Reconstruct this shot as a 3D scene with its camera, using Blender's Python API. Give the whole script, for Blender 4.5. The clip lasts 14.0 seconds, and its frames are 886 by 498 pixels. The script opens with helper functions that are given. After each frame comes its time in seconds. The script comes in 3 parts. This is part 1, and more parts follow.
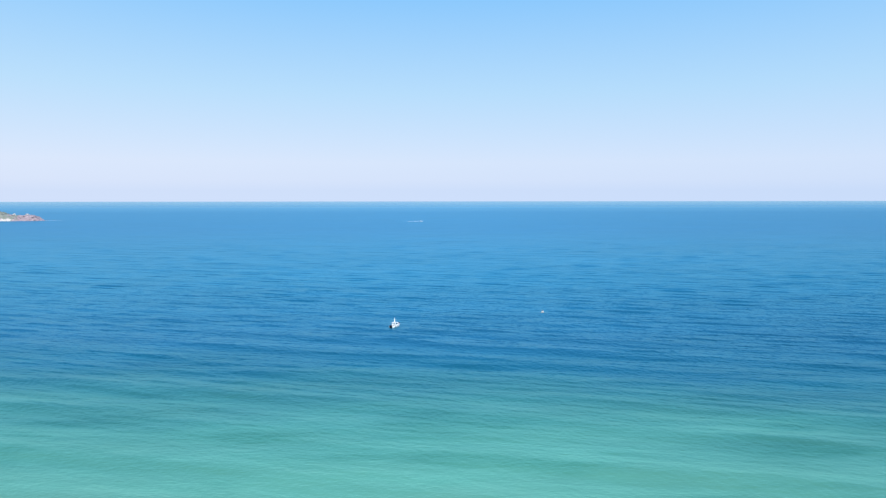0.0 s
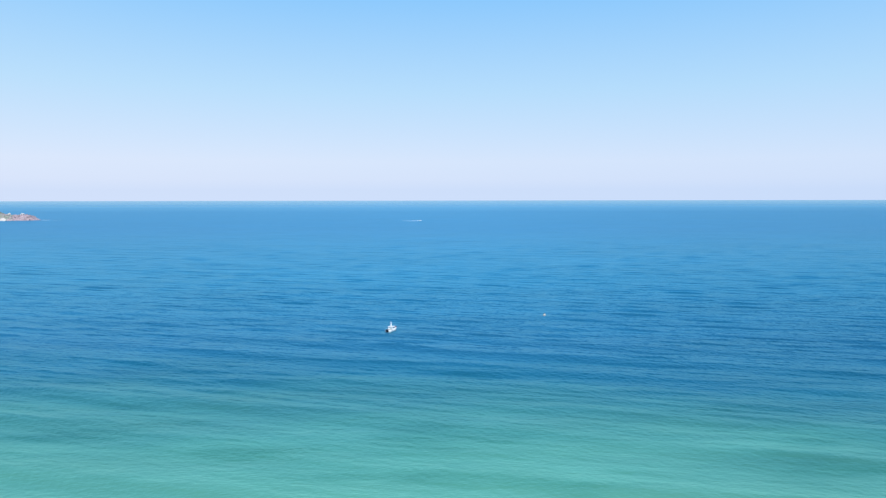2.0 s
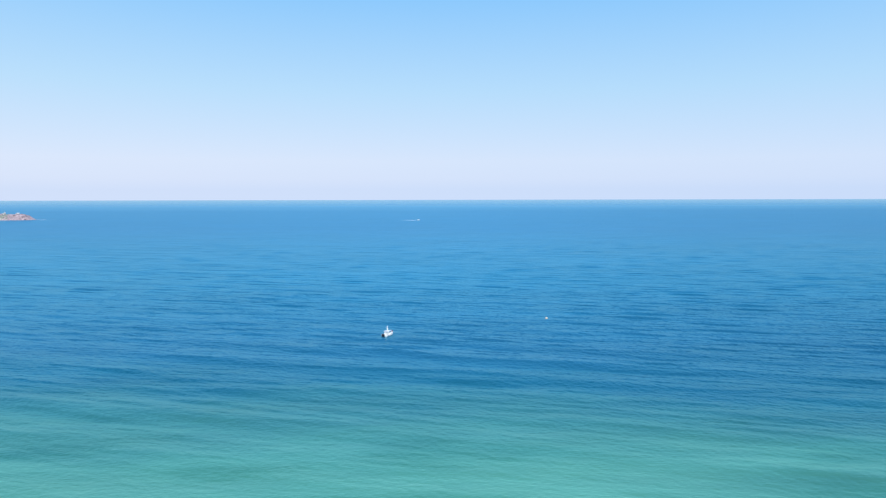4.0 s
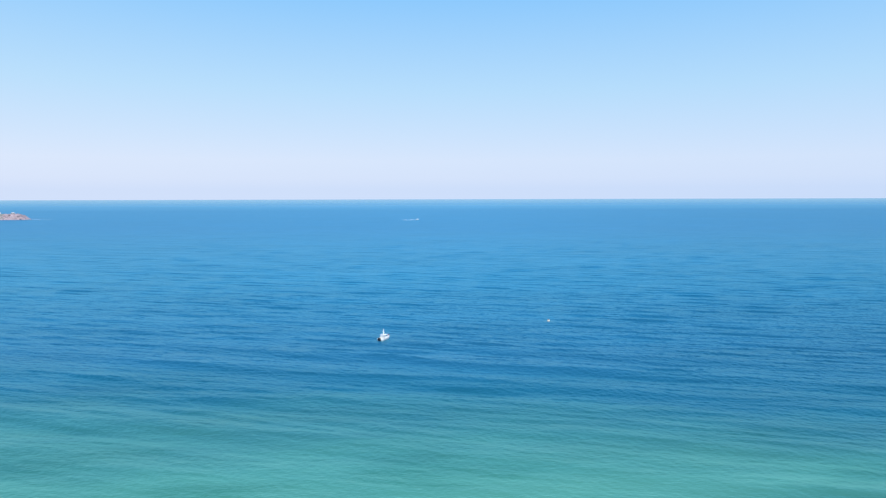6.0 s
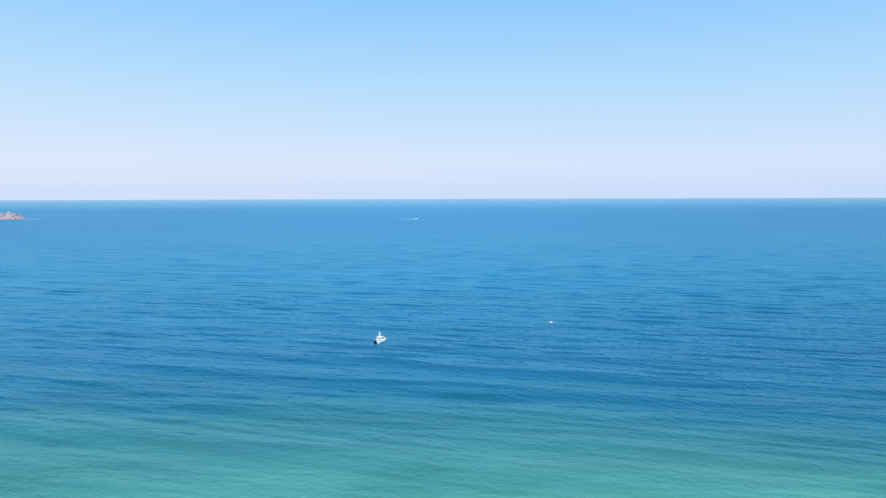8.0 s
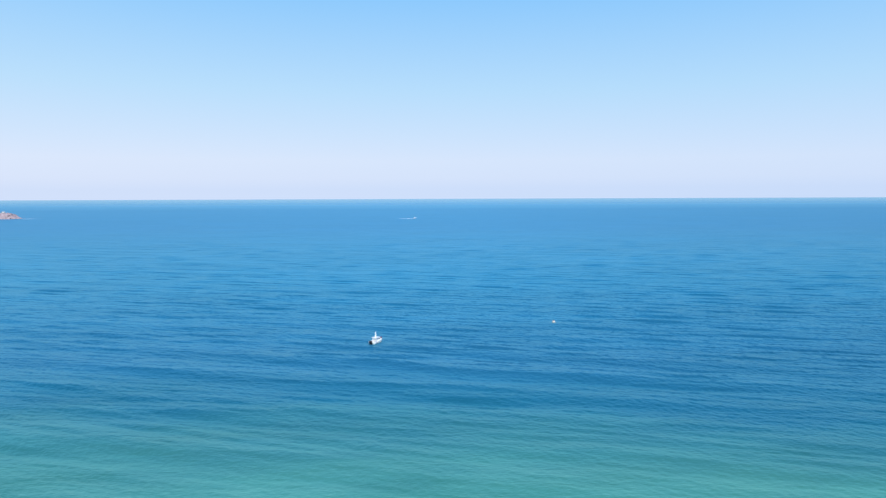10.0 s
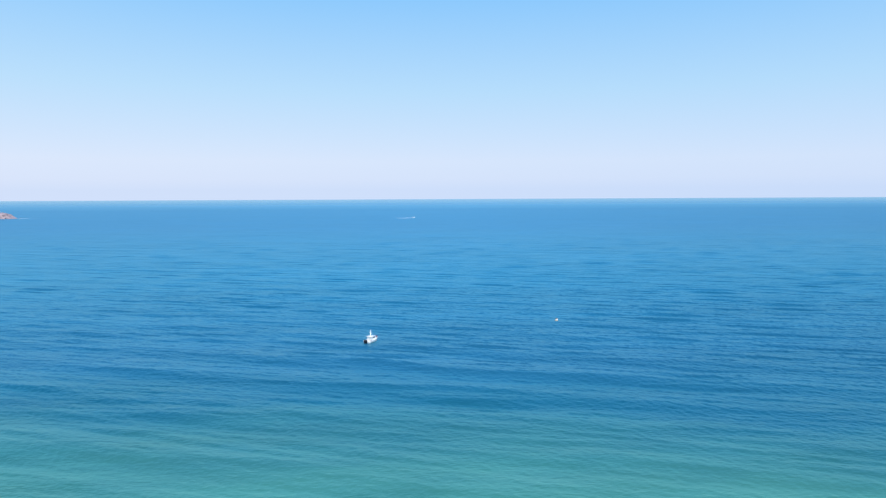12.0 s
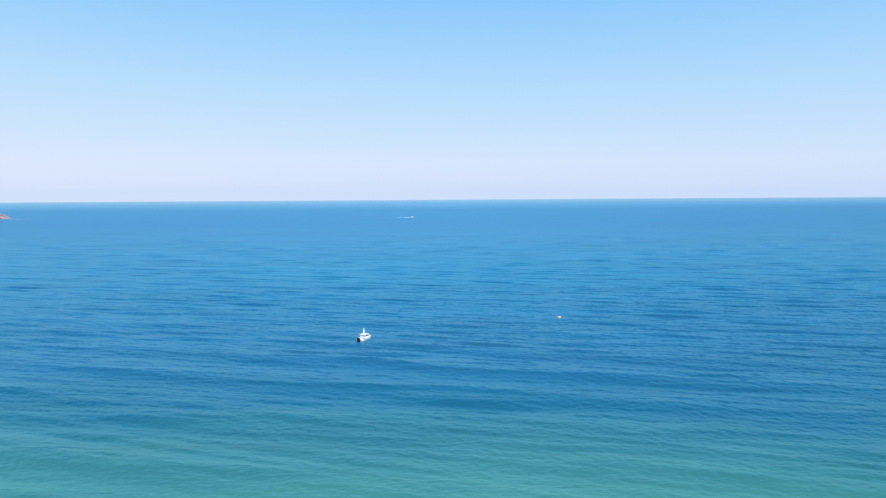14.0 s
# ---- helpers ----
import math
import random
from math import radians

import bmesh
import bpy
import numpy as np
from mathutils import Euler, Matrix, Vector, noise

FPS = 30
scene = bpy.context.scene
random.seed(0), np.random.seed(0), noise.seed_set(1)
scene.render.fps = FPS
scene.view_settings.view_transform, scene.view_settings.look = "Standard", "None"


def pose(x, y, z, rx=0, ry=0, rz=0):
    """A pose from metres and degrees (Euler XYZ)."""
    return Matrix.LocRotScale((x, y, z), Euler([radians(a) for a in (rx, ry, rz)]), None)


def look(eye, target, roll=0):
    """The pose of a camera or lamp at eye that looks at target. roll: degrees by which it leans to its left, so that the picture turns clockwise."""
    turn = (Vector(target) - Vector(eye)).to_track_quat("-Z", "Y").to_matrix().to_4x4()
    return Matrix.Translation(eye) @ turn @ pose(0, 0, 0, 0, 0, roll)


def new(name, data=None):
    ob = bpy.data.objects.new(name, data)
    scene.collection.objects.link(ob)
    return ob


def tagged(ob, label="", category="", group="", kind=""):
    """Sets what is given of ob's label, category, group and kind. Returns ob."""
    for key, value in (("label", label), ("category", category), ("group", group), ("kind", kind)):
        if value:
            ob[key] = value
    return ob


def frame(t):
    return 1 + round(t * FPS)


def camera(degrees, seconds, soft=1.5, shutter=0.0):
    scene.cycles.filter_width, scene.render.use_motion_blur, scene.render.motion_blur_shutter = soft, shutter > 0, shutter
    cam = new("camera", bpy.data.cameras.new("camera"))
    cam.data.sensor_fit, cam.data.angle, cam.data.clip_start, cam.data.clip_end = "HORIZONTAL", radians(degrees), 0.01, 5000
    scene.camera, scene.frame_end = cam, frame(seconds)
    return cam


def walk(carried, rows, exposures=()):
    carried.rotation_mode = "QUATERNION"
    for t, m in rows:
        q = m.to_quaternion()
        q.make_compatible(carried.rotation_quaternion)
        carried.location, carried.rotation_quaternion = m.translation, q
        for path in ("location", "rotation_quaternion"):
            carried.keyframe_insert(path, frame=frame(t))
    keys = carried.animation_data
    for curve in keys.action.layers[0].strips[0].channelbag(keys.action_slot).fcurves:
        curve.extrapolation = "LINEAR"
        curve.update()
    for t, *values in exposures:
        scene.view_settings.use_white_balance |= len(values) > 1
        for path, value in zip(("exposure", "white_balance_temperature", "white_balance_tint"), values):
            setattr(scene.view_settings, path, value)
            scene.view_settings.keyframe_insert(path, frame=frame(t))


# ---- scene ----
# ---- camera: a drone that flies out over the bay and sinks a little ----
cam = camera(70.0, 14.0, soft=1.3)
ROWS = [
    (0.0, -0.00, -0.00, 60.00, -0.000, -5.070, 0.058),
    (1.0, 0.14, 5.36, 59.89, -0.042, -5.106, 0.071),
    (2.0, 0.29, 10.69, 59.86, -0.087, -5.142, 0.085),
    (3.0, 0.45, 15.98, 59.83, -0.133, -5.177, 0.099),
    (4.0, 0.59, 21.20, 59.74, -0.181, -5.207, 0.112),
    (5.0, 0.72, 26.34, 59.53, -0.230, -5.233, 0.125),
    (6.0, 0.83, 31.42, 59.15, -0.278, -5.253, 0.138),
    (7.0, 0.93, 36.43, 58.58, -0.326, -5.266, 0.151),
    (8.0, 1.03, 41.40, 57.79, -0.373, -5.270, 0.165),
    (9.0, 1.14, 46.36, 56.77, -0.419, -5.265, 0.182),
    (10.0, 1.27, 51.35, 55.52, -0.464, -5.249, 0.202),
    (11.0, 1.44, 56.41, 54.05, -0.508, -5.223, 0.228),
    (12.0, 1.68, 61.60, 52.39, -0.551, -5.186, 0.261),
    (13.0, 2.00, 66.99, 50.57, -0.593, -5.137, 0.304),
    (14.0, 2.46, 72.65, 48.64, -0.635, -5.076, 0.359),
]
walk(cam, [(t, pose(x, y, z, 90 + pitch, roll, yaw)) for t, x, y, z, yaw, pitch, roll in ROWS])

# ---- light: high sun behind the camera, clear hazy sky ----
SUN_ELEV, SUN_AZ = 52.0, 168.0          # degrees; azimuth clockwise from +y
world = bpy.data.worlds.new("sky")
scene.world = world
world.use_nodes = True
wn, wl = world.node_tree.nodes, world.node_tree.links
wn.clear()
w_out = wn.new("ShaderNodeOutputWorld")
w_bg = wn.new("ShaderNodeBackground")
w_bg.inputs["Strength"].default_value = 1.0
sky = wn.new("ShaderNodeTexSky")
sky.sky_type = "NISHITA"
sky.sun_disc = False
sky.sun_elevation = radians(SUN_ELEV)
sky.sun_rotation = radians(SUN_AZ)
sky.altitude = 50
sky.air_density, sky.dust_density, sky.ozone_density = 1.0, 0.4, 3.0
w_co = wn.new("ShaderNodeTexCoord")
w_max = wn.new("ShaderNodeVectorMath")
w_max.operation = "MAXIMUM"
w_max.inputs[1].default_value = (-1, -1, 0.004)
wl.new(w_co.outputs["Generated"], w_max.inputs[0])
wl.new(w_max.outputs[0], sky.inputs["Vector"])
w_gain = wn.new("ShaderNodeVectorMath")
w_gain.operation = "SCALE"
w_gain.inputs["Scale"].default_value = 0.11
wl.new(sky.outputs[0], w_gain.inputs[0])
# pale summer haze low down, clearing to blue overhead
w_split = wn.new("ShaderNodeSeparateXYZ")
wl.new(w_max.outputs[0], w_split.inputs[0])
w_ramp = wn.new("ShaderNodeValToRGB")
HAZE = [(0.0, (0.63, 0.75, 1.0)), (0.02, (0.69, 0.785, 1.0)), (0.047, (0.71, 0.805, 1.0)), (0.151, (0.51, 0.76, 1.0)), (0.282, (0.285, 0.62, 1.02)), (0.5, (0.07, 0.34, 0.86)), (1.0, (0.03, 0.20, 0.66))]
while len(w_ramp.color_ramp.elements) < len(HAZE):
    w_ramp.color_ramp.elements.new(0.5)
for e, (p, c) in zip(w_ramp.color_ramp.elements, HAZE):
    e.position, e.color = p, (*c, 1)
wl.new(w_split.outputs["Z"], w_ramp.inputs[0])
w_mix = wn.new("ShaderNodeMix")
w_mix.data_type = "RGBA"
w_mix.inputs[0].default_value = 0.92
wl.new(w_gain.outputs[0], w_mix.inputs[6])
wl.new(w_ramp.outputs[0], w_mix.inputs[7])
# the haze is a little thicker and paler towards the headland
w_side = wn.new("ShaderNodeVectorMath")
w_side.operation = "DOT_PRODUCT"
w_side.inputs[1].default_value = (-0.88, -0.47, 0)
wl.new(w_co.outputs["Generated"], w_side.inputs[0])
w_lift = wn.new("ShaderNodeMapRange")
for key, value in (("From Min", -0.9), ("From Max", 0.1), ("To Min", 1.0), ("To Max", 0.0)):
    w_lift.inputs[key].default_value = value
wl.new(w_side.outputs["Value"], w_lift.inputs["Value"])
w_lit = wn.new("ShaderNodeMix")
w_lit.data_type, w_lit.blend_type = "RGBA", "MULTIPLY"
w_lit.inputs[7].default_value = (0.92, 0.967, 1.0, 1)
wl.new(w_lift.outputs[0], w_lit.inputs[0])
wl.new(w_mix.outputs[2], w_lit.inputs[6])
wl.new(w_lit.outputs[2], w_bg.inputs["Color"])
wl.new(w_bg.outputs[0], w_out.inputs["Surface"])

sun_data = bpy.data.lights.new("sun", "SUN")
sun_data.energy, sun_data.angle, sun_data.color = 4.6, radians(0.53), (1.0, 0.98, 0.95)
sun = new("sun", sun_data)
az, el = radians(SUN_AZ), radians(SUN_ELEV)
sun_way = Vector((math.sin(az) * math.cos(el), math.cos(az) * math.cos(el), math.sin(el)))
sun.matrix_world = look(sun_way * 200, (0, 0, 0))


# ---- materials ----
def node(nt, kind, **values):
    n = nt.nodes.new(kind)
    for key, value in values.items():
        n.inputs[key.replace("_", " ")].default_value = value
    return n


def material(name, colour, rough=0.5, metal=0.0, second=None, scale=2.0, detail=6.0, bump=0.0, bump_scale=20.0, coat=0.0):
    """Two scales of colour variation, and fine relief."""
    mat = bpy.data.materials.new(name)
    mat.use_nodes = True
    nt = mat.node_tree
    bsdf = nt.nodes["Principled BSDF"]
    bsdf.inputs["Roughness"].default_value = rough
    bsdf.inputs["Metallic"].default_value = metal
    bsdf.inputs["Coat Weight"].default_value = coat
    second = second or tuple(c * 0.82 for c in colour)
    co = nt.nodes.new("ShaderNodeTexCoord")
    big = node(nt, "ShaderNodeTexNoise", Scale=scale, Detail=detail, Roughness=0.6)
    fine = node(nt, "ShaderNodeTexNoise", Scale=scale * 9, Detail=3.0)
    for n in (big, fine):
        nt.links.new(co.outputs["Object"], n.inputs["Vector"])
    add = nt.nodes.new("ShaderNodeMath")
    add.operation = "MULTIPLY_ADD"
    add.inputs[1].default_value = 0.35
    nt.links.new(fine.outputs["Fac"], add.inputs[0])
    nt.links.new(big.outputs["Fac"], add.inputs[2])
    ramp = nt.nodes.new("ShaderNodeValToRGB")
    ramp.color_ramp.elements[0].position, ramp.color_ramp.elements[1].position = 0.48, 0.88
    ramp.color_ramp.elements[0].color, ramp.color_ramp.elements[1].color = (*colour, 1), (*second, 1)
    nt.links.new(add.outputs[0], ramp.inputs[0])
    nt.links.new(ramp.outputs[0], bsdf.inputs["Base Color"])
    if bump:
        b = node(nt, "ShaderNodeBump", Strength=0.6, Distance=bump)
        tex = node(nt, "ShaderNodeTexNoise", Scale=bump_scale, Detail=5.0)
        nt.links.new(co.outputs["Object"], tex.inputs["Vector"])
        nt.links.new(tex.outputs["Fac"], b.inputs["Height"])
        nt.links.new(b.outputs[0], bsdf.inputs["Normal"])
    return mat


def water_material():
    """Sea water: sand shows through near the shore, strong blue further out, ripples as relief; some shade and haze put
    into the colours.
    """
    mat = bpy.data.materials.new("sea_water")
    mat.use_nodes = True
    nt = mat.node_tree
    nt.nodes.remove(nt.nodes["Principled BSDF"])
    bsdf = nt.nodes.new("ShaderNodeBsdfGlossy")
    bsdf.distribution = "BECKMANN"
    # light that comes back up out of the water cares less for the tilt of each ripple
    body = nt.nodes.new("ShaderNodeBsdfDiffuse")
    level = nt.nodes.new("ShaderNodeMix")
    level.data_type = "VECTOR"
    level.inputs["Factor"].default_value = 0.15
    level.inputs[4].default_value = (0, 0, 1)
    nt.links.new(level.outputs[1], body.inputs["Normal"])
    both = nt.nodes.new("ShaderNodeAddShader")
    nt.links.new(body.outputs[0], both.inputs[0])
    nt.links.new(bsdf.outputs[0], both.inputs[1])
    nt.links.new(both.outputs[0], nt.nodes["Material Output"].inputs["Surface"])
    co = nt.nodes.new("ShaderNodeTexCoord")
    split = nt.nodes.new("ShaderNodeSeparateXYZ")
    nt.links.new(co.outputs["Object"], split.inputs[0])

    def math_node(op, a, b, c=None):
        n = nt.nodes.new("ShaderNodeMath")
        n.operation = op
        for i, v in enumerate((a, b, c)):
            if v is None:
                continue
            if isinstance(v, (int, float)):
                n.inputs[i].default_value = v
            else:
                nt.links.new(v, n.inputs[i])
        return n.outputs[0]

    def stretched(turn, sx, sy):
        m = nt.nodes.new("ShaderNodeMapping")
        m.inputs["Rotation"].default_value = (0, 0, radians(turn))
        m.inputs["Scale"].default_value = (sx, sy, 1)
        nt.links.new(co.outputs["Object"], m.inputs["Vector"])
        return m.outputs[0]

    def noise_of(vec, scale, detail=3.0, rough=0.55):
        n = node(nt, "ShaderNodeTexNoise", Scale=scale, Detail=detail, Roughness=rough)
        nt.links.new(vec, n.inputs["Vector"])
        return n.outputs["Fac"]

    # depth of water: distance from the beach, with uneven sand banks
    bank = noise_of(stretched(20, 0.35, 1.0), 0.028, 4.0)
    large = noise_of(stretched(12, 0.4, 1.0), 0.008, 2.0)
    dist = math_node("MULTIPLY_ADD", split.outputs["X"], 0.03, split.outputs["Y"])
    dist = math_node("MULTIPLY_ADD", bank, 60.0, dist)
    dist = math_node("MULTIPLY_ADD", large, 70.0, dist)
    dist = math_node("SUBTRACT", dist, 65.0)
    far = math_node("DIVIDE", dist, 1000.0)
    ramp = nt.nodes.new("ShaderNodeValToRGB")
    stops = [(0.098, SANDY), (0.122, SHALLOW), (0.155, TEAL), (0.182, MIX_TEAL), (0.210, MIX_BLUE), (0.255, BLUE), (0.45, MID_BLUE), (1.0, OPEN_BLUE)]
    els = ramp.color_ramp.elements
    while len(els) < len(stops):
        els.new(0.5)
    for e, (p, c) in zip(els, stops):
        e.position, e.color = p, (*c, 1)
    nt.links.new(far, ramp.inputs[0])
    # ripples too small to model roughen the open water
    rough = nt.nodes.new("ShaderNodeValToRGB")
    gloss = [(0.0, 0.42), (0.04, 0.37), (0.07, 0.30), (0.15, 0.34), (0.25, 0.37), (0.41, 0.35), (0.53, 0.29), (0.65, 0.23), (0.80, 0.18), (1.0, 0.13)]
    while len(rough.color_ramp.elements) < len(gloss):
        rough.color_ramp.elements.new(0.5)
    for e, (p, v) in zip(rough.color_ramp.elements, gloss):
        e.position, e.color = p, (v, v, v, 1)
    nt.links.new(math_node("DIVIDE", split.outputs["Y"], 4900.0), rough.inputs[0])
    nt.links.new(rough.outputs[0], bsdf.inputs["Roughness"])
    # light and dark of swell and wind waves painted into the body colour, two sizes
    patch = noise_of(stretched(19, 0.25, 1.0), 0.05, 4.0, 0.6)
    streak = noise_of(stretched(17, 0.22, 1.0), 0.16, 4.0, 0.6)
    shade = math_node("MULTIPLY_ADD", patch, 0.40, 0.485)
    shade = math_node("MULTIPLY_ADD", streak, 0.15, shade)
    shade = math_node("MULTIPLY_ADD", noise_of(stretched(10, 0.30, 1.0), 0.012, 6.0, 0.72), 0.34, shade)
    # painted dimming: at grazing view less light comes up from the far water
    grazing_dim = nt.nodes.new("ShaderNodeMapRange")
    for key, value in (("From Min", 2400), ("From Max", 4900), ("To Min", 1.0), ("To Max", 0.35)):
        grazing_dim.inputs[key].default_value = value
    nt.links.new(split.outputs["Y"], grazing_dim.inputs["Value"])
    shade = math_node("MULTIPLY", shade, grazing_dim.outputs[0])
    # painted shade: the body colour dims by bearing to both sides, most towards +x
    side_dim = nt.nodes.new("ShaderNodeValToRGB")
    side_dims = [(0.0, 0.92), (0.25, 0.97), (0.42, 1.05), (0.54, 1.06), (0.68, 0.965), (0.95, 0.84)]
    while len(side_dim.color_ramp.elements) < len(side_dims):
        side_dim.color_ramp.elements.new(0.5)
    for e, (p, v) in zip(side_dim.color_ramp.elements, side_dims):
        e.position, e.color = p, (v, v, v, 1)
    bearing = math_node("DIVIDE", split.outputs["X"], math_node("ADD", split.outputs["Y"], 20.0))
    nt.links.new(math_node("MULTIPLY_ADD", bearing, 1 / 1.6, 0.5), side_dim.inputs[0])
    shade = math_node("MULTIPLY", shade, side_dim.outputs[0])
    # long darker, greener bands in the shallows, gone where the blue begins
    band = nt.nodes.new("ShaderNodeMapRange")
    for key, value in (("From Min", 0.53), ("From Max", 0.66), ("To Min", 0.0), ("To Max", 1.0)):
        band.inputs[key].default_value = value
    nt.links.new(noise_of(stretched(15, 0.26, 1.0), 0.085, 3.0, 0.5), band.inputs["Value"])
    shallow = nt.nodes.new("ShaderNodeMapRange")
    for key, value in (("From Min", 0.15), ("From Max", 0.23), ("To Min", 0.44), ("To Max", 0.0)):
        shallow.inputs[key].default_value = value
    nt.links.new(far, shallow.inputs["Value"])
    bottom = nt.nodes.new("ShaderNodeMix")
    bottom.data_type = "RGBA"
    bottom.blend_type = "MULTIPLY"
    bottom.inputs[7].default_value = (0.35, 0.62, 0.55, 1)
    nt.links.new(math_node("MULTIPLY", band.outputs[0], shallow.outputs[0]), bottom.inputs[0])
    nt.links.new(ramp.outputs[0], bottom.inputs[6])
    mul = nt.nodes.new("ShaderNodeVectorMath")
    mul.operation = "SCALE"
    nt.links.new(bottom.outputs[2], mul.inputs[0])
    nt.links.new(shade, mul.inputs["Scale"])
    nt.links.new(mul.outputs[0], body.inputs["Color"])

    # ripples: wind waves of 3 m, chop of 1 m, and small cross ripples
    reach = nt.nodes.new("ShaderNodeMapRange")
    for key, value in (("From Min", 500), ("From Max", 2200), ("To Min", 1.0), ("To Max", 0.0)):
        reach.inputs[key].default_value = value
    nt.links.new(split.outputs["Y"], reach.inputs["Value"])
    near = reach.outputs[0]
    normal = None
    for turn, sx, sy, scale, detail, depth, everywhere in ((13, 0.5, 1.0, 0.05, 5.0, 1.6, True), (25, 0.40, 1.0, 0.7, 3.0, 0.20, False), (65, 0.50, 1.0, 1.4, 3.0, 0.18, False)):
        b = node(nt, "ShaderNodeBump", Strength=1.0, Distance=depth)
        if not everywhere:
            nt.links.new(near, b.inputs["Strength"])
        nt.links.new(noise_of(stretched(turn, sx, sy), scale, detail), b.inputs["Height"])
        if normal:
            nt.links.new(normal, b.inputs["Normal"])
        normal = b.outputs[0]
    nt.links.new(normal, bsdf.inputs["Normal"])
    nt.links.new(normal, level.inputs[5])
    # mirror strength of water, kept down by waves too small to model; raised far out to imitate pale horizon haze
    mirror = node(nt, "ShaderNodeFresnel", IOR=1.333)
    nt.links.new(normal, mirror.inputs["Normal"])
    # stand-in for haze: reflection doubles towards the horizon
    haze_gain = nt.nodes.new("ShaderNodeMapRange")
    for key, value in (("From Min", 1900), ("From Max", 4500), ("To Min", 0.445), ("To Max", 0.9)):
        haze_gain.inputs[key].default_value = value
    nt.links.new(split.outputs["Y"], haze_gain.inputs["Value"])
    strength = math_node("MULTIPLY", math_node("DIVIDE", mirror.outputs[0], math_node("ADD", mirror.outputs[0], 0.18)), haze_gain.outputs[0])
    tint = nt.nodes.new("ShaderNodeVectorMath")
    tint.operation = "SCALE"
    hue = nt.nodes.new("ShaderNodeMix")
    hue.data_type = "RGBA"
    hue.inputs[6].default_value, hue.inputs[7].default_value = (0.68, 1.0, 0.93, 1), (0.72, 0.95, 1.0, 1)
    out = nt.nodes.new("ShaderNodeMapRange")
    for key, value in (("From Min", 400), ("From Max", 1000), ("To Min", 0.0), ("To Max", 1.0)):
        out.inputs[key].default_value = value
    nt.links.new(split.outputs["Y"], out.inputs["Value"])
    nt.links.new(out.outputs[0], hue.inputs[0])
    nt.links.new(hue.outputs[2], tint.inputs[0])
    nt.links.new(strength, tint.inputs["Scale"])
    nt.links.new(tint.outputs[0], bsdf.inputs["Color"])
    return mat


SANDY = (0.150, 0.310, 0.215)
SHALLOW, TEAL, MIX_TEAL, MIX_BLUE = (0.098, 0.308, 0.205), (0.060, 0.234, 0.174), (0.032, 0.158, 0.155), (0.010, 0.109, 0.163)
BLUE, MID_BLUE, OPEN_BLUE = (0.015, 0.114, 0.195), (0.015, 0.144, 0.241), (0.010, 0.120, 0.217)
SEA = water_material()
GELCOAT = material("white_gelcoat", (0.86, 0.86, 0.85), 0.25, second=(0.80, 0.80, 0.78), scale=1.5, coat=0.4)
DECK_WHITE = material("nonslip_deck", (0.72, 0.71, 0.67), 0.7, second=(0.62, 0.61, 0.57), scale=3, bump=0.004, bump_scale=120)
NAVY = material("navy_panel", (0.006, 0.009, 0.030), 0.4, second=(0.010, 0.014, 0.04))
BLACK = material("black_cowling", (0.008, 0.009, 0.014), 0.4, second=(0.014, 0.015, 0.02))
GLASS = material("tinted_glass", (0.02, 0.03, 0.035), 0.05, second=(0.03, 0.04, 0.045))
STEEL = material("stainless_steel", (0.62, 0.63, 0.64), 0.22, 1.0)
RUBBER = material("rub_rail_rubber", (0.50, 0.51, 0.53), 0.6)
RED = material("red_canvas", (0.30, 0.09, 0.08), 0.8, second=(0.22, 0.06, 0.055), bump=0.01, bump_scale=30)
YELLOW = material("orange_buoy_plastic", (0.75, 0.38, 0.08), 0.45, second=(0.62, 0.30, 0.08), scale=4)
BUOY_WHITE = material("white_buoy_plastic", (0.62, 0.62, 0.58), 0.4, second=(0.48, 0.48, 0.43), scale=4)
WEED = material("weedy_waterline", (0.05, 0.06, 0.03), 0.8)
FOAM = material("sea_foam", (0.86, 0.88, 0.90), 0.9, second=(0.70, 0.78, 0.82), scale=1.2, bump=0.2, bump_scale=2)
ROCK = material("pinkish_granite", (0.45, 0.34, 0.35), 0.9, second=(0.20, 0.155, 0.16), scale=0.13, bump=1.2, bump_scale=0.4)
SAND = material("pale_sand", (0.58, 0.52, 0.46), 0.95, second=(0.48, 0.43, 0.38), scale=0.08)
SCRUB = material("dry_green_scrub", (0.27, 0.28, 0.23), 0.95, second=(0.18, 0.19, 0.15), scale=0.2)
PLASTER = material("white_plaster", (0.80, 0.78, 0.74), 0.9, second=(0.70, 0.68, 0.63), scale=0.5)
ROOF = material("pale_roof_render", (0.70, 0.67, 0.64), 0.85, second=(0.58, 0.54, 0.51), scale=0.8)


# ---- mesh helpers ----
def link(name, bm, mat, parent=None, smooth=False):
    me = bpy.data.meshes.new(name)
    bmesh.ops.recalc_face_normals(bm, faces=bm.faces)
    bm.to_mesh(me)
    bm.free()
    me.materials.append(mat)
    if smooth:
        me.polygons.foreach_set("use_smooth", [True] * len(me.polygons))
    ob = new(name, me)
    ob.parent = parent
    return ob


def part(name, bm, mat, parent, label="", smooth=False):
    return tagged(link(name, bm, mat, parent, smooth), label)


def thing(name, m, label, category, group=""):
    ob = new(name)
    ob.matrix_world = m
    return tagged(ob, label, category, group)


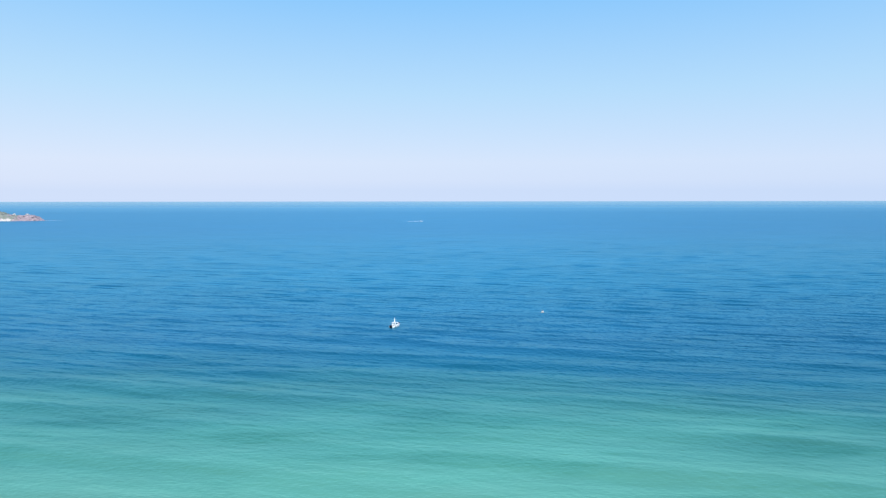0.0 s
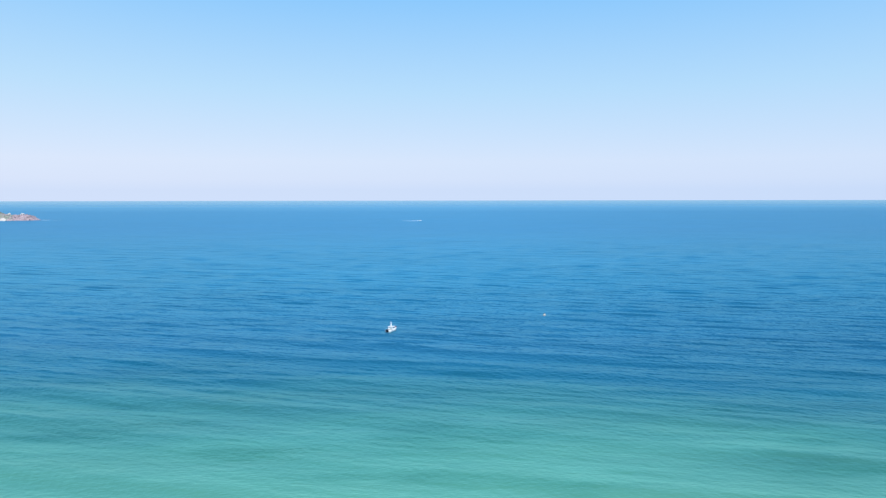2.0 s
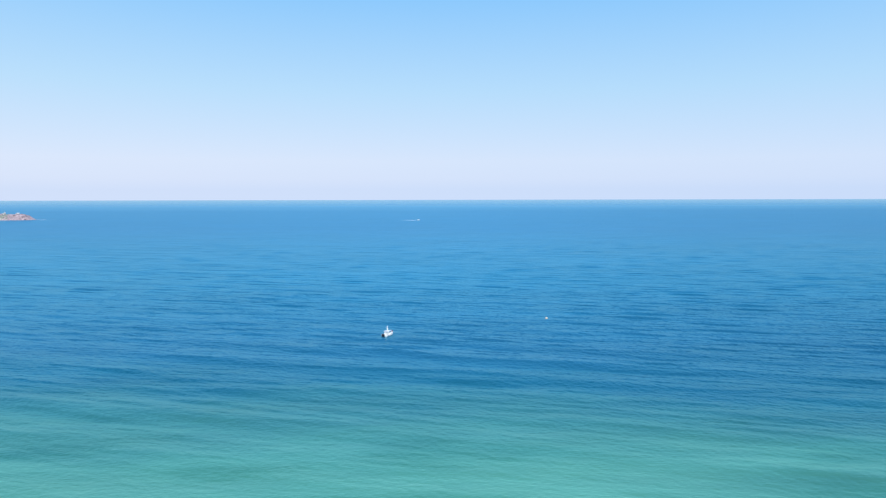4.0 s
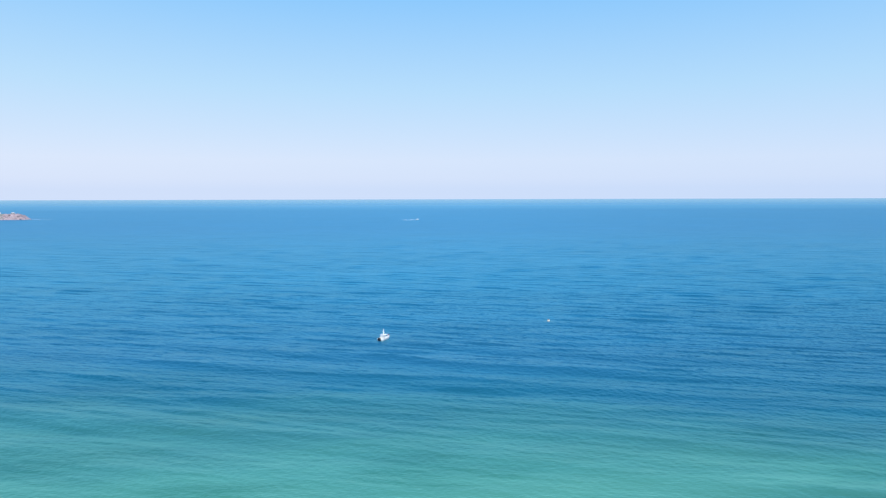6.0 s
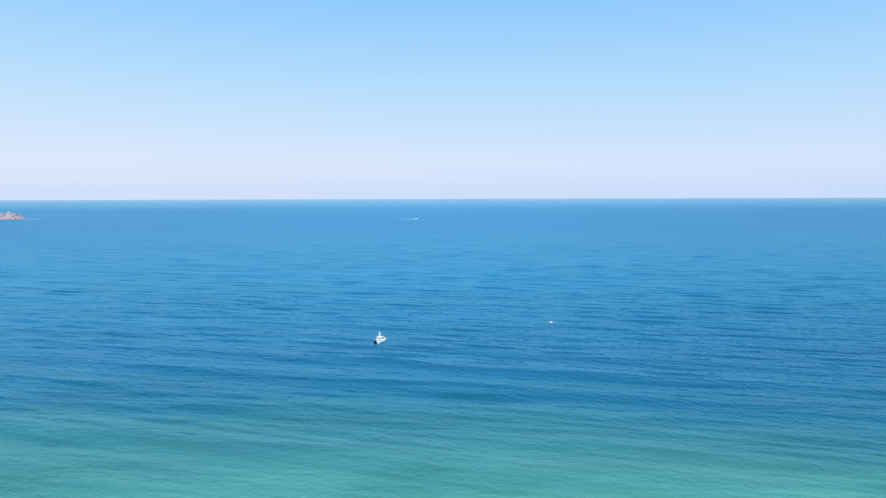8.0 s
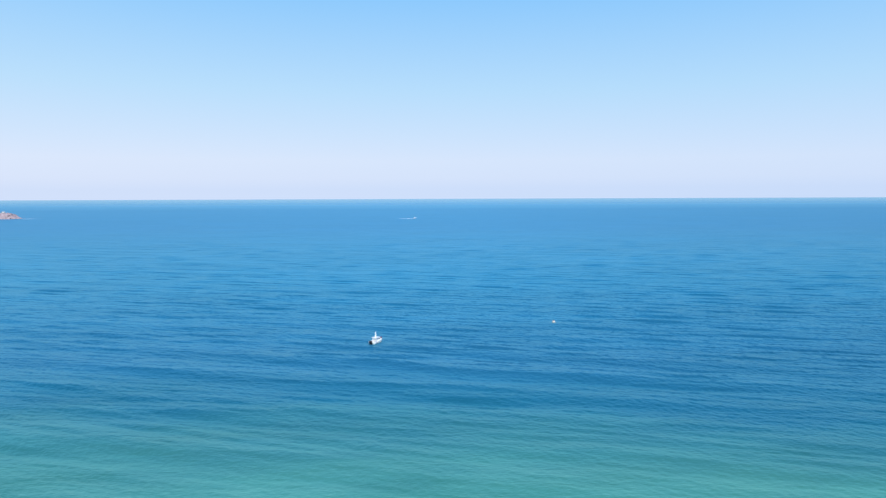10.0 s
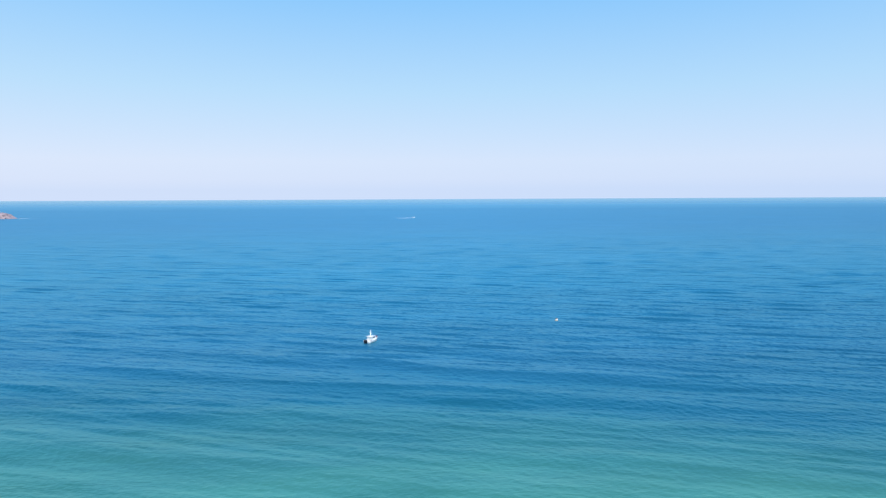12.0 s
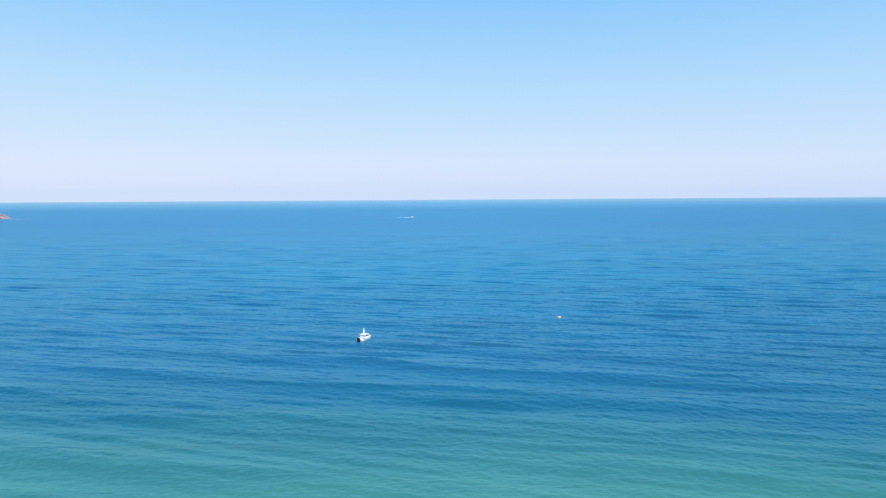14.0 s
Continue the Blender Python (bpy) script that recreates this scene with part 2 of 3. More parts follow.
def box(sx, sy, sz, x=0, y=0, z=0, bevel=0.03, taper=1.0, m=None):
    """A box with its base at z, narrowed at the top by taper, with rounded edges."""
    bm = bmesh.new()
    bmesh.ops.create_cube(bm, size=1)
    for v in bm.verts:
        k = taper if v.co.z > 0 else 1.0
        v.co = Vector((v.co.x * sx * k, v.co.y * sy * k, (v.co.z + 0.5) * sz))
    if bevel:
        bmesh.ops.bevel(bm, geom=bm.edges[:], offset=bevel, segments=2, affect="EDGES", profile=0.5)
    bmesh.ops.transform(bm, matrix=Matrix.Translation((x, y, z)) @ (m or Matrix()), verts=bm.verts)
    return bm


def lathe(profile, steps=20, x=0, y=0, z=0):
    """A turned body from (radius, height) pairs."""
    bm = bmesh.new()
    rings = []
    for r, h in profile:
        rings.append([bm.verts.new((x + r * math.cos(2 * math.pi * i / steps), y + r * math.sin(2 * math.pi * i / steps), z + h)) for i in range(steps)])
    for a, b in zip(rings, rings[1:]):
        for i in range(steps):
            bm.faces.new((a[i], a[(i + 1) % steps], b[(i + 1) % steps], b[i]))
    bm.faces.new(rings[0][::-1])
    bm.faces.new(rings[-1])
    return bm


def tube(points, radius, steps=8):
    """A round bar along points."""
    bm = bmesh.new()
    pts = [Vector(p) for p in points]
    rings = []
    for i, p in enumerate(pts):
        way = (pts[min(i + 1, len(pts) - 1)] - pts[max(i - 1, 0)]).normalized()
        side = way.orthogonal().normalized()
        up = way.cross(side)
        rings.append([bm.verts.new(p + radius * (math.cos(2 * math.pi * k / steps) * side + math.sin(2 * math.pi * k / steps) * up)) for k in range(steps)])
    for a, b in zip(rings, rings[1:]):
        best = min(range(steps), key=lambda s: (a[0].co - b[s].co).length)
        for i in range(steps):
            bm.faces.new((a[i], a[(i + 1) % steps], b[(i + 1 + best) % steps], b[(i + best) % steps]))
    bm.faces.new(rings[0][::-1])
    bm.faces.new(rings[-1])
    return bm


def loft(sections, closed=False, caps=False):
    bm = bmesh.new()
    rows = [[bm.verts.new(p) for p in s] for s in sections]
    n = len(rows[0])
    for a, b in zip(rows, rows[1:]):
        for i in range(n if closed else n - 1):
            bm.faces.new((a[i], a[(i + 1) % n], b[(i + 1) % n], b[i]))
    if caps:
        bm.faces.new(rows[0][::-1])
        bm.faces.new(rows[-1])
    return bm


# ---- the sea: one sheet to the horizon, finely divided where the camera flies ----
def sea_waves(x, y, step):
    """Height of the swell and the wind waves. Waves of like length beat into groups, with steep fronts towards the shore and long backs;
    each fades where the sheet is too coarse for it."""
    rng = np.random.RandomState(7)
    z = np.zeros_like(x)
    for low, high, count, slope, turn, spread, lean in WAVES:
        rise, run = np.zeros_like(x), np.zeros_like(x)
        for _ in range(count):
            lam = low + (high - low) * rng.rand()
            a, k = radians(rng.normal(turn, spread)), 2 * math.pi / lam
            th = k * (math.sin(a) * x + math.cos(a) * y) + rng.uniform(0, 2 * math.pi)
            fade = np.clip(2.0 - step * 3.2 / lam, 0, 1) * slope / k * math.sqrt(2 / count)
            rise += fade * np.sin(th)
            run += fade * np.cos(th)
        usual = slope * (low + high) / 2 / (2 * math.pi)
        if low < 2:
            rise = 1.8 * usual * np.tanh(rise / (1.8 * usual))
        # the swell steepens over the shallows, where the wind waves die down
        shoal = 1 + 1.8 * np.clip((330 - y) / 130, 0, 1) if low > 12 else np.interp(y, (120, 190, 250, 300, 520, 1000), (0.28, 0.58, 0.92, 1, 0.62, 0.36))
        beat = np.clip(0.50 + 0.44 * np.hypot(rise, run) / usual, 0, 1.6) if 7 < low < 12 else 1
        z += shoal * (beat * rise + lean * rise * run / np.maximum(usual, np.hypot(rise, run)))
    return z


# shortest and longest wave in metres, how many, usual slope, turn of the crests and its spread, how far the fronts lean
WAVES = [(15, 27, 14, 0.021, 14, 4.5, 0.5), (7.5, 12, 14, 0.060, 15, 6.5, 0.8), (4.0, 6.6, 18, 0.075, 14, 7, 0.6), (2.3, 3.8, 20, 0.082, 18, 16, 0.4), (1.2, 2.3, 30, 0.17, 46, 24, 0.0)]
ys = [106.0]
while ys[-1] < 4500:
    ys.append(ys[-1] + max(0.36, (ys[-1] - 230) * 0.0030, (ys[-1] - 460) * 0.012))
ys = np.array([-1600.0, -300.0, 20.0, 80.0] + ys[:-1] + [4510.0])
us = np.linspace(-1, 1, 1000)
wide = 0.725 * np.clip(ys, 100, None) + 16
X = us[None, :] * wide[:, None]
X = np.concatenate([np.full((len(ys), 1), -7000.0), X, np.full((len(ys), 1), 7000.0)], 1)
Y = np.repeat(ys[:, None], X.shape[1], 1)
step_y = np.gradient(ys)
step = np.maximum(step_y[:, None], 0.4 * np.gradient(X, axis=1))
Z = sea_waves(X, Y, step)
for _ in range(12):                     # breaks the few crests that would stand too steep
    tilt = np.hypot(np.gradient(Z, axis=0) / step_y[:, None], np.gradient(Z, axis=1) / np.gradient(X, axis=1))
    mean = Z.copy()
    mean[1:-1, 1:-1] = (Z[:-2, 1:-1] + Z[2:, 1:-1] + Z[1:-1, :-2] + Z[1:-1, 2:]) / 4
    Z = np.where(tilt > 0.40, mean, Z)
rows_n, cols_n = X.shape
co = np.stack([X, Y, Z], -1).reshape(-1, 3).astype(np.float32)
grid = np.arange(rows_n * cols_n).reshape(rows_n, cols_n)
quads = np.stack([grid[:-1, :-1], grid[:-1, 1:], grid[1:, 1:], grid[1:, :-1]], -1).reshape(-1, 4).astype(np.int32)
me = bpy.data.meshes.new("water")
me.vertices.add(len(co))
me.vertices.foreach_set("co", co.ravel())
me.loops.add(quads.size)
me.loops.foreach_set("vertex_index", quads.ravel())
me.polygons.add(len(quads))
me.polygons.foreach_set("loop_start", np.arange(0, quads.size, 4, dtype=np.int32))
me.polygons.foreach_set("use_smooth", np.ones(len(quads), dtype=bool))
me.update(calc_edges=True)
me.materials.append(SEA)
tagged(new("water", me), "calm blue sea, turquoise over shallow sand", "sea", kind="structure")


# ---- the anchored motor boat ----
def motor_boat(m):
    boat = thing("motor_boat", m, "white cabin motor boat with dark stern, anchored on the sea", "boat")
    half_len = 4.1
    stations = [-4.1, -3.2, -2.0, -0.8, 0.4, 1.5, 2.5, 3.3, 3.8, 4.1]

    def half_beam(y):
        s = max(0.0, (y + 0.4) / 4.5)
        return 1.38 * (1 - s ** 2.6) + 0.03

    def sheer(y):
        return 0.92 + 0.52 * ((y + half_len) / 8.2) ** 1.8

    hull, deck_edge = [], []
    for y in stations:
        b, s = half_beam(y), sheer(y)
        rise = max(0.0, (y - 1.0) / 3.1) ** 2
        ring = [(b, y, s), (b * 0.97, y, s * 0.55), (b * 0.88, y, 0.12 + 0.25 * rise), (b * 0.45, y, -0.22 + 0.35 * rise), (0, y, -0.42 + 0.62 * rise)]
        hull.append(ring + [(-p[0], p[1], p[2]) for p in ring[-2::-1]])
        deck_edge.append((b, y, s))
    bm = loft(hull)
    bm.faces.new([v for v in bm.verts if abs(v.co.y + half_len) < 1e-5])
    part("hull", bm, GELCOAT, boat, "white moulded hull", True)
    # foredeck and side decks, cambered, from the cockpit's end to the bow
    deck = []
    for y in [-1.7] + stations[3:]:
        b, s = half_beam(y) - 0.04, sheer(y) - 0.03
        deck.append([(b * k, y, s + 0.07 * (1 - k * k)) for k in (-1, -0.6, -0.2, 0.2, 0.6, 1)])
    part("deck", loft(deck), DECK_WHITE, boat, "pale nonslip deck", True)
    part("cockpit_floor", box(2.5, 2.4, 0.06, 0, -2.9, 0.38, 0.01), DECK_WHITE, boat)
    for sx in (-1, 1):
        part("coaming", box(0.16, 2.4, 0.55, sx * 1.24, -2.85, 0.44, 0.04), GELCOAT, boat)
        rail = [(sx * (half_beam(y) + 0.02), y, sheer(y) - 0.16) for y in stations[:-1]]
        part("rub_rail", tube(rail, 0.045), RUBBER, boat)
    part("bench_seat", box(1.9, 0.5, 0.42, 0, -1.95, 0.42, 0.05), GELCOAT, boat, "white cockpit bench")
    part("transom_panel", box(1.0, 0.06, 0.86, -0.12, -4.13, 0.02, 0.015), NAVY, boat, "dark navy transom recess")
    part("swim_platform", box(1.1, 0.50, 0.08, -0.12, -4.38, 0.14, 0.02), BLACK, boat, "dark boarding platform")
    for sx in (-0.42, 0.18):
        motor = part("outboard_motor", box(0.50, 0.66, 1.05, sx, -4.58, 0.42, 0.12, 0.88), BLACK, boat, "black outboard motor")
        part("leg", box(0.20, 0.30, 1.05, sx, -4.52, -0.42, 0.03), BLACK, motor)
    # cabin: raked front, windows set proud of the walls
    cabin = part("cabin", loft([[(-1.08, y0, 1.0), (1.08, y0, 1.0), (0.95, y1, 2.15), (-0.95, y1, 2.15)] for y0, y1 in ((-1.6, -1.5), (-0.2, -0.2), (1.9, 0.95))], True, True), GELCOAT, boat, "white cabin")
    for sx in (-1, 1):
        for y0, y1 in ((-1.32, -0.42), (-0.30, 0.58)):
            corners = ((y0, 1.58), (y1, 1.58), (y1 - 0.05, 1.95), (y0 + 0.04, 1.95))
            win = loft([[(sx * (out - 0.113 * (z - 1.0)), y, z) for y, z in corners] for out in (1.055, 1.095)], True, True)
            part("side_window", win, GLASS, cabin, "dark tinted pane")
    part("windscreen", loft([[(-0.92, 1.46, 1.42), (0.92, 1.46, 1.42), (0.84, 1.07, 2.04), (-0.84, 1.07, 2.04)], [(-0.92, 1.40, 1.40), (0.92, 1.40, 1.40), (0.84, 1.01, 2.02), (-0.84, 1.01, 2.02)]], True, True), GLASS, cabin, "raked dark windscreen")
    part("cabin_door", box(0.6, 0.05, 0.95, 0.25, -1.58, 1.08, 0.01), DECK_WHITE, cabin, "pale cabin door")
    roof = part("hardtop", box(2.25, 3.1, 0.14, 0, -0.55, 2.15, 0.06), GELCOAT, boat, "white hardtop overhanging the cockpit")
    for sx in (-1, 1):
        part("roof_post", tube([(sx * 1.12, -2.4, 0.95), (sx * 1.02, -1.95, 2.17)], 0.04), STEEL, boat)
        part("roof_rail", tube([(sx * 0.95, -1.9, 2.33), (sx * 0.95, 0.7, 2.33)], 0.02), STEEL, roof)
    # signal mast on the hardtop
    mast = part("mast", loft([[(r * math.cos(a), -0.9 + 1.4 * r * math.sin(a), z) for a in np.linspace(0, 2 * math.pi, 12, endpoint=False)] for r, z in ((0.30, 2.27), (0.20, 2.8), (0.12, 3.6), (0.08, 4.5))], True, True), GELCOAT, boat, "white tapered signal mast", True)
    part("radar_dome", lathe([(0.20, 0), (0.30, 0.06), (0.30, 0.18), (0.16, 0.27)], 18, 0, -0.62, 3.05), GELCOAT, mast, smooth=True)
    part("crossbar", box(1.1, 0.08, 0.08, 0, -0.9, 3.55, 0.02), GELCOAT, mast)
    part("masthead_light", lathe([(0.05, 0), (0.07, 0.05), (0.06, 0.18), (0.02, 0.22)], 12, 0, -0.9, 4.5), GELCOAT, mast)
    part("antenna", tube([(0.5, -0.9, 3.6), (0.52, -1.0, 5.0)], 0.015), GELCOAT, mast)
    # bow rail with its posts, hatch, red canvas bundle
    for sx in (-1, 1):
        line = [(sx * max(0.05, half_beam(y) - 0.12), y, sheer(y) + 0.55) for y in (0.6, 1.5, 2.5, 3.2, 3.7, 4.0)]
        part("bow_rail", tube(line, 0.02), STEEL, boat)
        for px, py, pz in line[:-1]:
            part("rail_post", tube([(px, py, sheer(py) - 0.02), (px, py, pz)], 0.016), STEEL, boat)
    part("deck_hatch", box(0.55, 0.55, 0.07, 0, 2.35, 1.36, 0.02), GLASS, boat, "dark deck hatch")
    part("canvas_bundle", box(0.95, 0.75, 0.34, 0.12, 3.1, 1.38, 0.14), RED, boat, "red canvas bundle on the foredeck")
    for y in (-2.4, 0.2):
        fender = part("fender", lathe([(0.03, 0), (0.10, 0.08), (0.12, 0.3), (0.10, 0.52), (0.03, 0.6)], 12, half_beam(y) + 0.13, y, 0.28), BUOY_WHITE, boat, smooth=True)
        part("fender_line", tube([(half_beam(y) + 0.13, y, 0.87), (half_beam(y) - 0.02, y, sheer(y) + 0.02)], 0.012), RUBBER, fender)
    part("anchor_line", tube([(0, 4.08, 1.38), (0.25, 5.2, 0.55), (0.6, 6.6, -0.15)], 0.015), RUBBER, boat)
    # a short beamy boat: 6.6 m long, 2.9 m wide
    for ob in boat.children_recursive:
        ob.data.transform(Matrix.Diagonal((1.06, 0.80, 0.92, 1)))
    return boat


motor_boat(pose(-21.5, 280.4, 0.02, 0, 0, -28))


# ---- the marker buoy ----
def marker_buoy(m):
    buoy = thing("marker_buoy", m, "round white marker buoy with an orange collar, floating on the sea", "buoy")
    ball = [(0.70 * math.cos(a), 0.28 + 0.70 * math.sin(a)) for a in np.linspace(-1.2, 1.35, 13)]
    part("float", lathe(ball, 24), BUOY_WHITE, buoy, "white round float", True)
    part("collar", lathe([(0.66, -0.16), (0.76, -0.12), (0.80, -0.02), (0.76, 0.10), (0.69, 0.14)], 24), YELLOW, buoy, "orange collar at the waterline", True)
    part("weed_fringe", lathe([(0.50, -0.30), (0.68, -0.24), (0.68, -0.17), (0.55, -0.14)], 24), WEED, buoy, "dark weed below the waterline", True)
    part("top_cap", lathe([(0.47, 0.78), (0.46, 0.86), (0.36, 0.97), (0.20, 1.05), (0.06, 1.08)], 20), BLACK, buoy, "dark domed cap", True)
    ring = [(0.09 * math.cos(a), 0, 1.12 + 0.09 * math.sin(a)) for a in np.linspace(0, 2 * math.pi, 13)]
    part("lifting_eye", tube(ring, 0.02, 6), STEEL, buoy)
    for ob in buoy.children_recursive:
        ob.data.transform(Matrix.Scale(0.88, 4))
    return buoy


marker_buoy(pose(50.0, 314.5, 0.12, 4, -3, 20))


# ---- the speedboat far out, with its wake ----
FAR = (-46.0, 1335.0)


def speedboat(m):
    boat = thing("speedboat", m, "white open speedboat running across the far sea", "boat")
    rows = []
    for y in (-3.6, -2, 0, 1.6, 2.8, 3.6):
        b = 1.25 * (1 - max(0, (y + 0.5) / 4.1) ** 2.4) + 0.03
        s = 0.8 + 0.07 * (y + 3.6)
        rows.append([(b, y, s), (b * 0.85, y, 0.1), (0, y, -0.25 + 0.05 * max(0, y)), (-b * 0.85, y, 0.1), (-b, y, s)])
    bm = loft(rows)
    bm.faces.new([v for v in bm.verts if abs(v.co.y + 3.6) < 1e-5])
    part("hull", bm, GELCOAT, boat, "white hull")
    part("deck", loft([[(r[0][0] * 0.97, r[0][1], r[0][2] - 0.05), (-r[0][0] * 0.97, r[0][1], r[0][2] - 0.05)] for r in rows]), DECK_WHITE, boat)
    part("console", box(1.2, 1.3, 1.0, 0, -0.2, 0.95, 0.08, 0.85), GELCOAT, boat)
    part("windscreen", box(1.15, 0.06, 0.5, 0, 0.5, 1.7, 0.02), GLASS, boat)
    part("sun_top", box(1.7, 2.0, 0.1, 0, -0.6, 2.45, 0.04), GELCOAT, boat, "white sun top")
    for sx in (-0.75, 0.75):
        for y in (-1.4, 0.2):
            part("post", tube([(sx, y, 0.8), (sx, y, 2.48)], 0.03), STEEL, boat)
    part("outboard_motor", box(0.45, 0.6, 0.8, 0, -3.85, 0.6, 0.08, 0.8), BLACK, boat)
    for ob in boat.children_recursive:
        ob.data.transform(Matrix.Diagonal((0.9, 0.9, 0.8, 1)))
    return boat


speedboat(pose(FAR[0], FAR[1], 0.25, 4, 0, -86))


def foam_ridge(name, label, start, way, length, width, height, seed, gap=0.0):
    """A low uneven ridge of broken water."""
    rng = random.Random(seed)
    n = max(8, int(length / 1.1))
    way = Vector((*way, 0)).normalized()
    side = Vector((-way.y, way.x, 0))
    rows = []
    for i in range(n + 1):
        s = i / n
        k = (1 - s) ** 0.7 * min(1, s * 12 + 0.25) * rng.uniform(0.55, 1.2)
        if gap and rng.random() < gap * s:
            k *= 0.1
        w, h = width * (0.45 + 0.55 * s) * 0.5, max(0.02, height * k)
        c = Vector((*start, 0)) + way * length * s + side * rng.uniform(-0.25, 0.25)
        rows.append([c - side * w + Vector((0, 0, -0.35)), c - side * w * 0.5 + Vector((0, 0, h * rng.uniform(0.5, 0.8))), c + Vector((0, 0, h)),
                     c + side * w * 0.5 + Vector((0, 0, h * rng.uniform(0.5, 0.8))), c + side * w + Vector((0, 0, -0.35))])
    return tagged(link(name, loft(rows), FOAM, smooth=True), label, "foam", kind="stuff")


foam_ridge("wake", "white foaming wake on the blue sea", (FAR[0] - 3.5, FAR[1] - 0.2), (-1, -0.16), 34, 3.6, 0.42, 3, 0.6)


# ---- the headland ----
TIP = Vector((-881.0, 1398.0))


def fbm(x, y, scale, octaves=5):
    return noise.fractal(Vector((x / scale, y / scale, 3.7)), 0.9, 2.1, octaves)


def land_height(s, d):
    """Height over s, the way back from the tip, and d, the way across, seaward side plus."""
    ridge = float(np.interp(s / 1.16, (-3, 0, 4, 8, 14, 20, 26, 32, 38, 45, 53, 62, 75, 90, 130, 200, 420), (0, 2, 4, 6.5, 9, 11, 12.5, 12.5, 12, 12, 12, 13.5, 17, 21, 22, 23, 26)))
    half = 10 + 30 * (1 - math.exp(-max(0, s) / 70)) + 7 * fbm(s, 50, 30)
    k = 1 - (abs(d) / half) ** 3 if half > 0 else -1
    edge = min(1, max(0, s + 3) / 14)
    h = ridge * max(-0.25, k) * edge
    return h + (2.0 * fbm(s, d, 14) + 1.1 * fbm(s, d, 4)) * min(1, max(0.0, h) / 3 + 0.1) - 0.8 * (1 - edge)


ALONG = Vector((-0.995, -0.06)).normalized()
ACROSS = Vector((0.06, -0.995)).normalized()


def land_place(s, d):
    p = TIP + ALONG * s + ACROSS * d
    return Vector((p.x, p.y, land_height(s, d)))


def headland():
    me = bpy.data.meshes.new("headland")
    ss, ds = np.arange(-8, 420, 2.2), np.arange(-75, 76, 2.5)
    verts = [tuple(land_place(float(s), float(d))) for s in ss for d in ds]
    n = len(ds)
    faces = [(i * n + j, i * n + j + 1, (i + 1) * n + j + 1, (i + 1) * n + j) for i in range(len(ss) - 1) for j in range(n - 1)]
    me.from_pydata(verts, [], faces)
    for mat in (ROCK, SAND, SCRUB):
        me.materials.append(mat)
    for p in me.polygons:
        c = p.center
        rel = Vector((c.x, c.y)) - TIP
        s, d = rel.dot(ALONG), rel.dot(ACROSS)
        if s > 56 and c.z < 5.0 and d > 0:
            p.material_index = 1
        elif s > 34 and c.z > 2.2 and fbm(s, d, 13) + 0.014 * (s - 50) > 0.0 and abs(p.normal.z) > 0.45:
            p.material_index = 2
    ob = new("headland", me)
    return tagged(ob, "low rocky headland with scrub and a pale beach", "headland", kind="structure")


headland()


def boulder(name, place, size, seed):
    bm = bmesh.new()
    bmesh.ops.create_icosphere(bm, subdivisions=3, radius=1)
    off = Vector((seed * 3.1, seed * 1.7, 0))
    for v in bm.verts:
        k = 1 + 0.35 * noise.noise(v.co * 1.3 + off) + 0.15 * noise.noise(v.co * 3.5 + off)
        v.co = Vector((v.co.x * size[0] * k, v.co.y * size[1] * k, v.co.z * size[2] * k))
    ob = link(name, bm, ROCK)
    ob.location = place
    return tagged(ob, "weathered pinkish boulder on the rocky headland", "rock", "boulders on the headland")


rng = random.Random(5)
for i in range(26):
    s, d = rng.uniform(-6, 62), rng.uniform(-4, 16)
    p = land_place(s, d)
    r = rng.uniform(0.8, 2.2) * (0.7 if s < 4 else 1.0)
    p.z = max(p.z, -0.2) + r * 0.15
    boulder("boulder", p, (r * rng.uniform(0.9, 1.5), r * rng.uniform(0.8, 1.2), r * rng.uniform(0.6, 1.0)), i + 1)


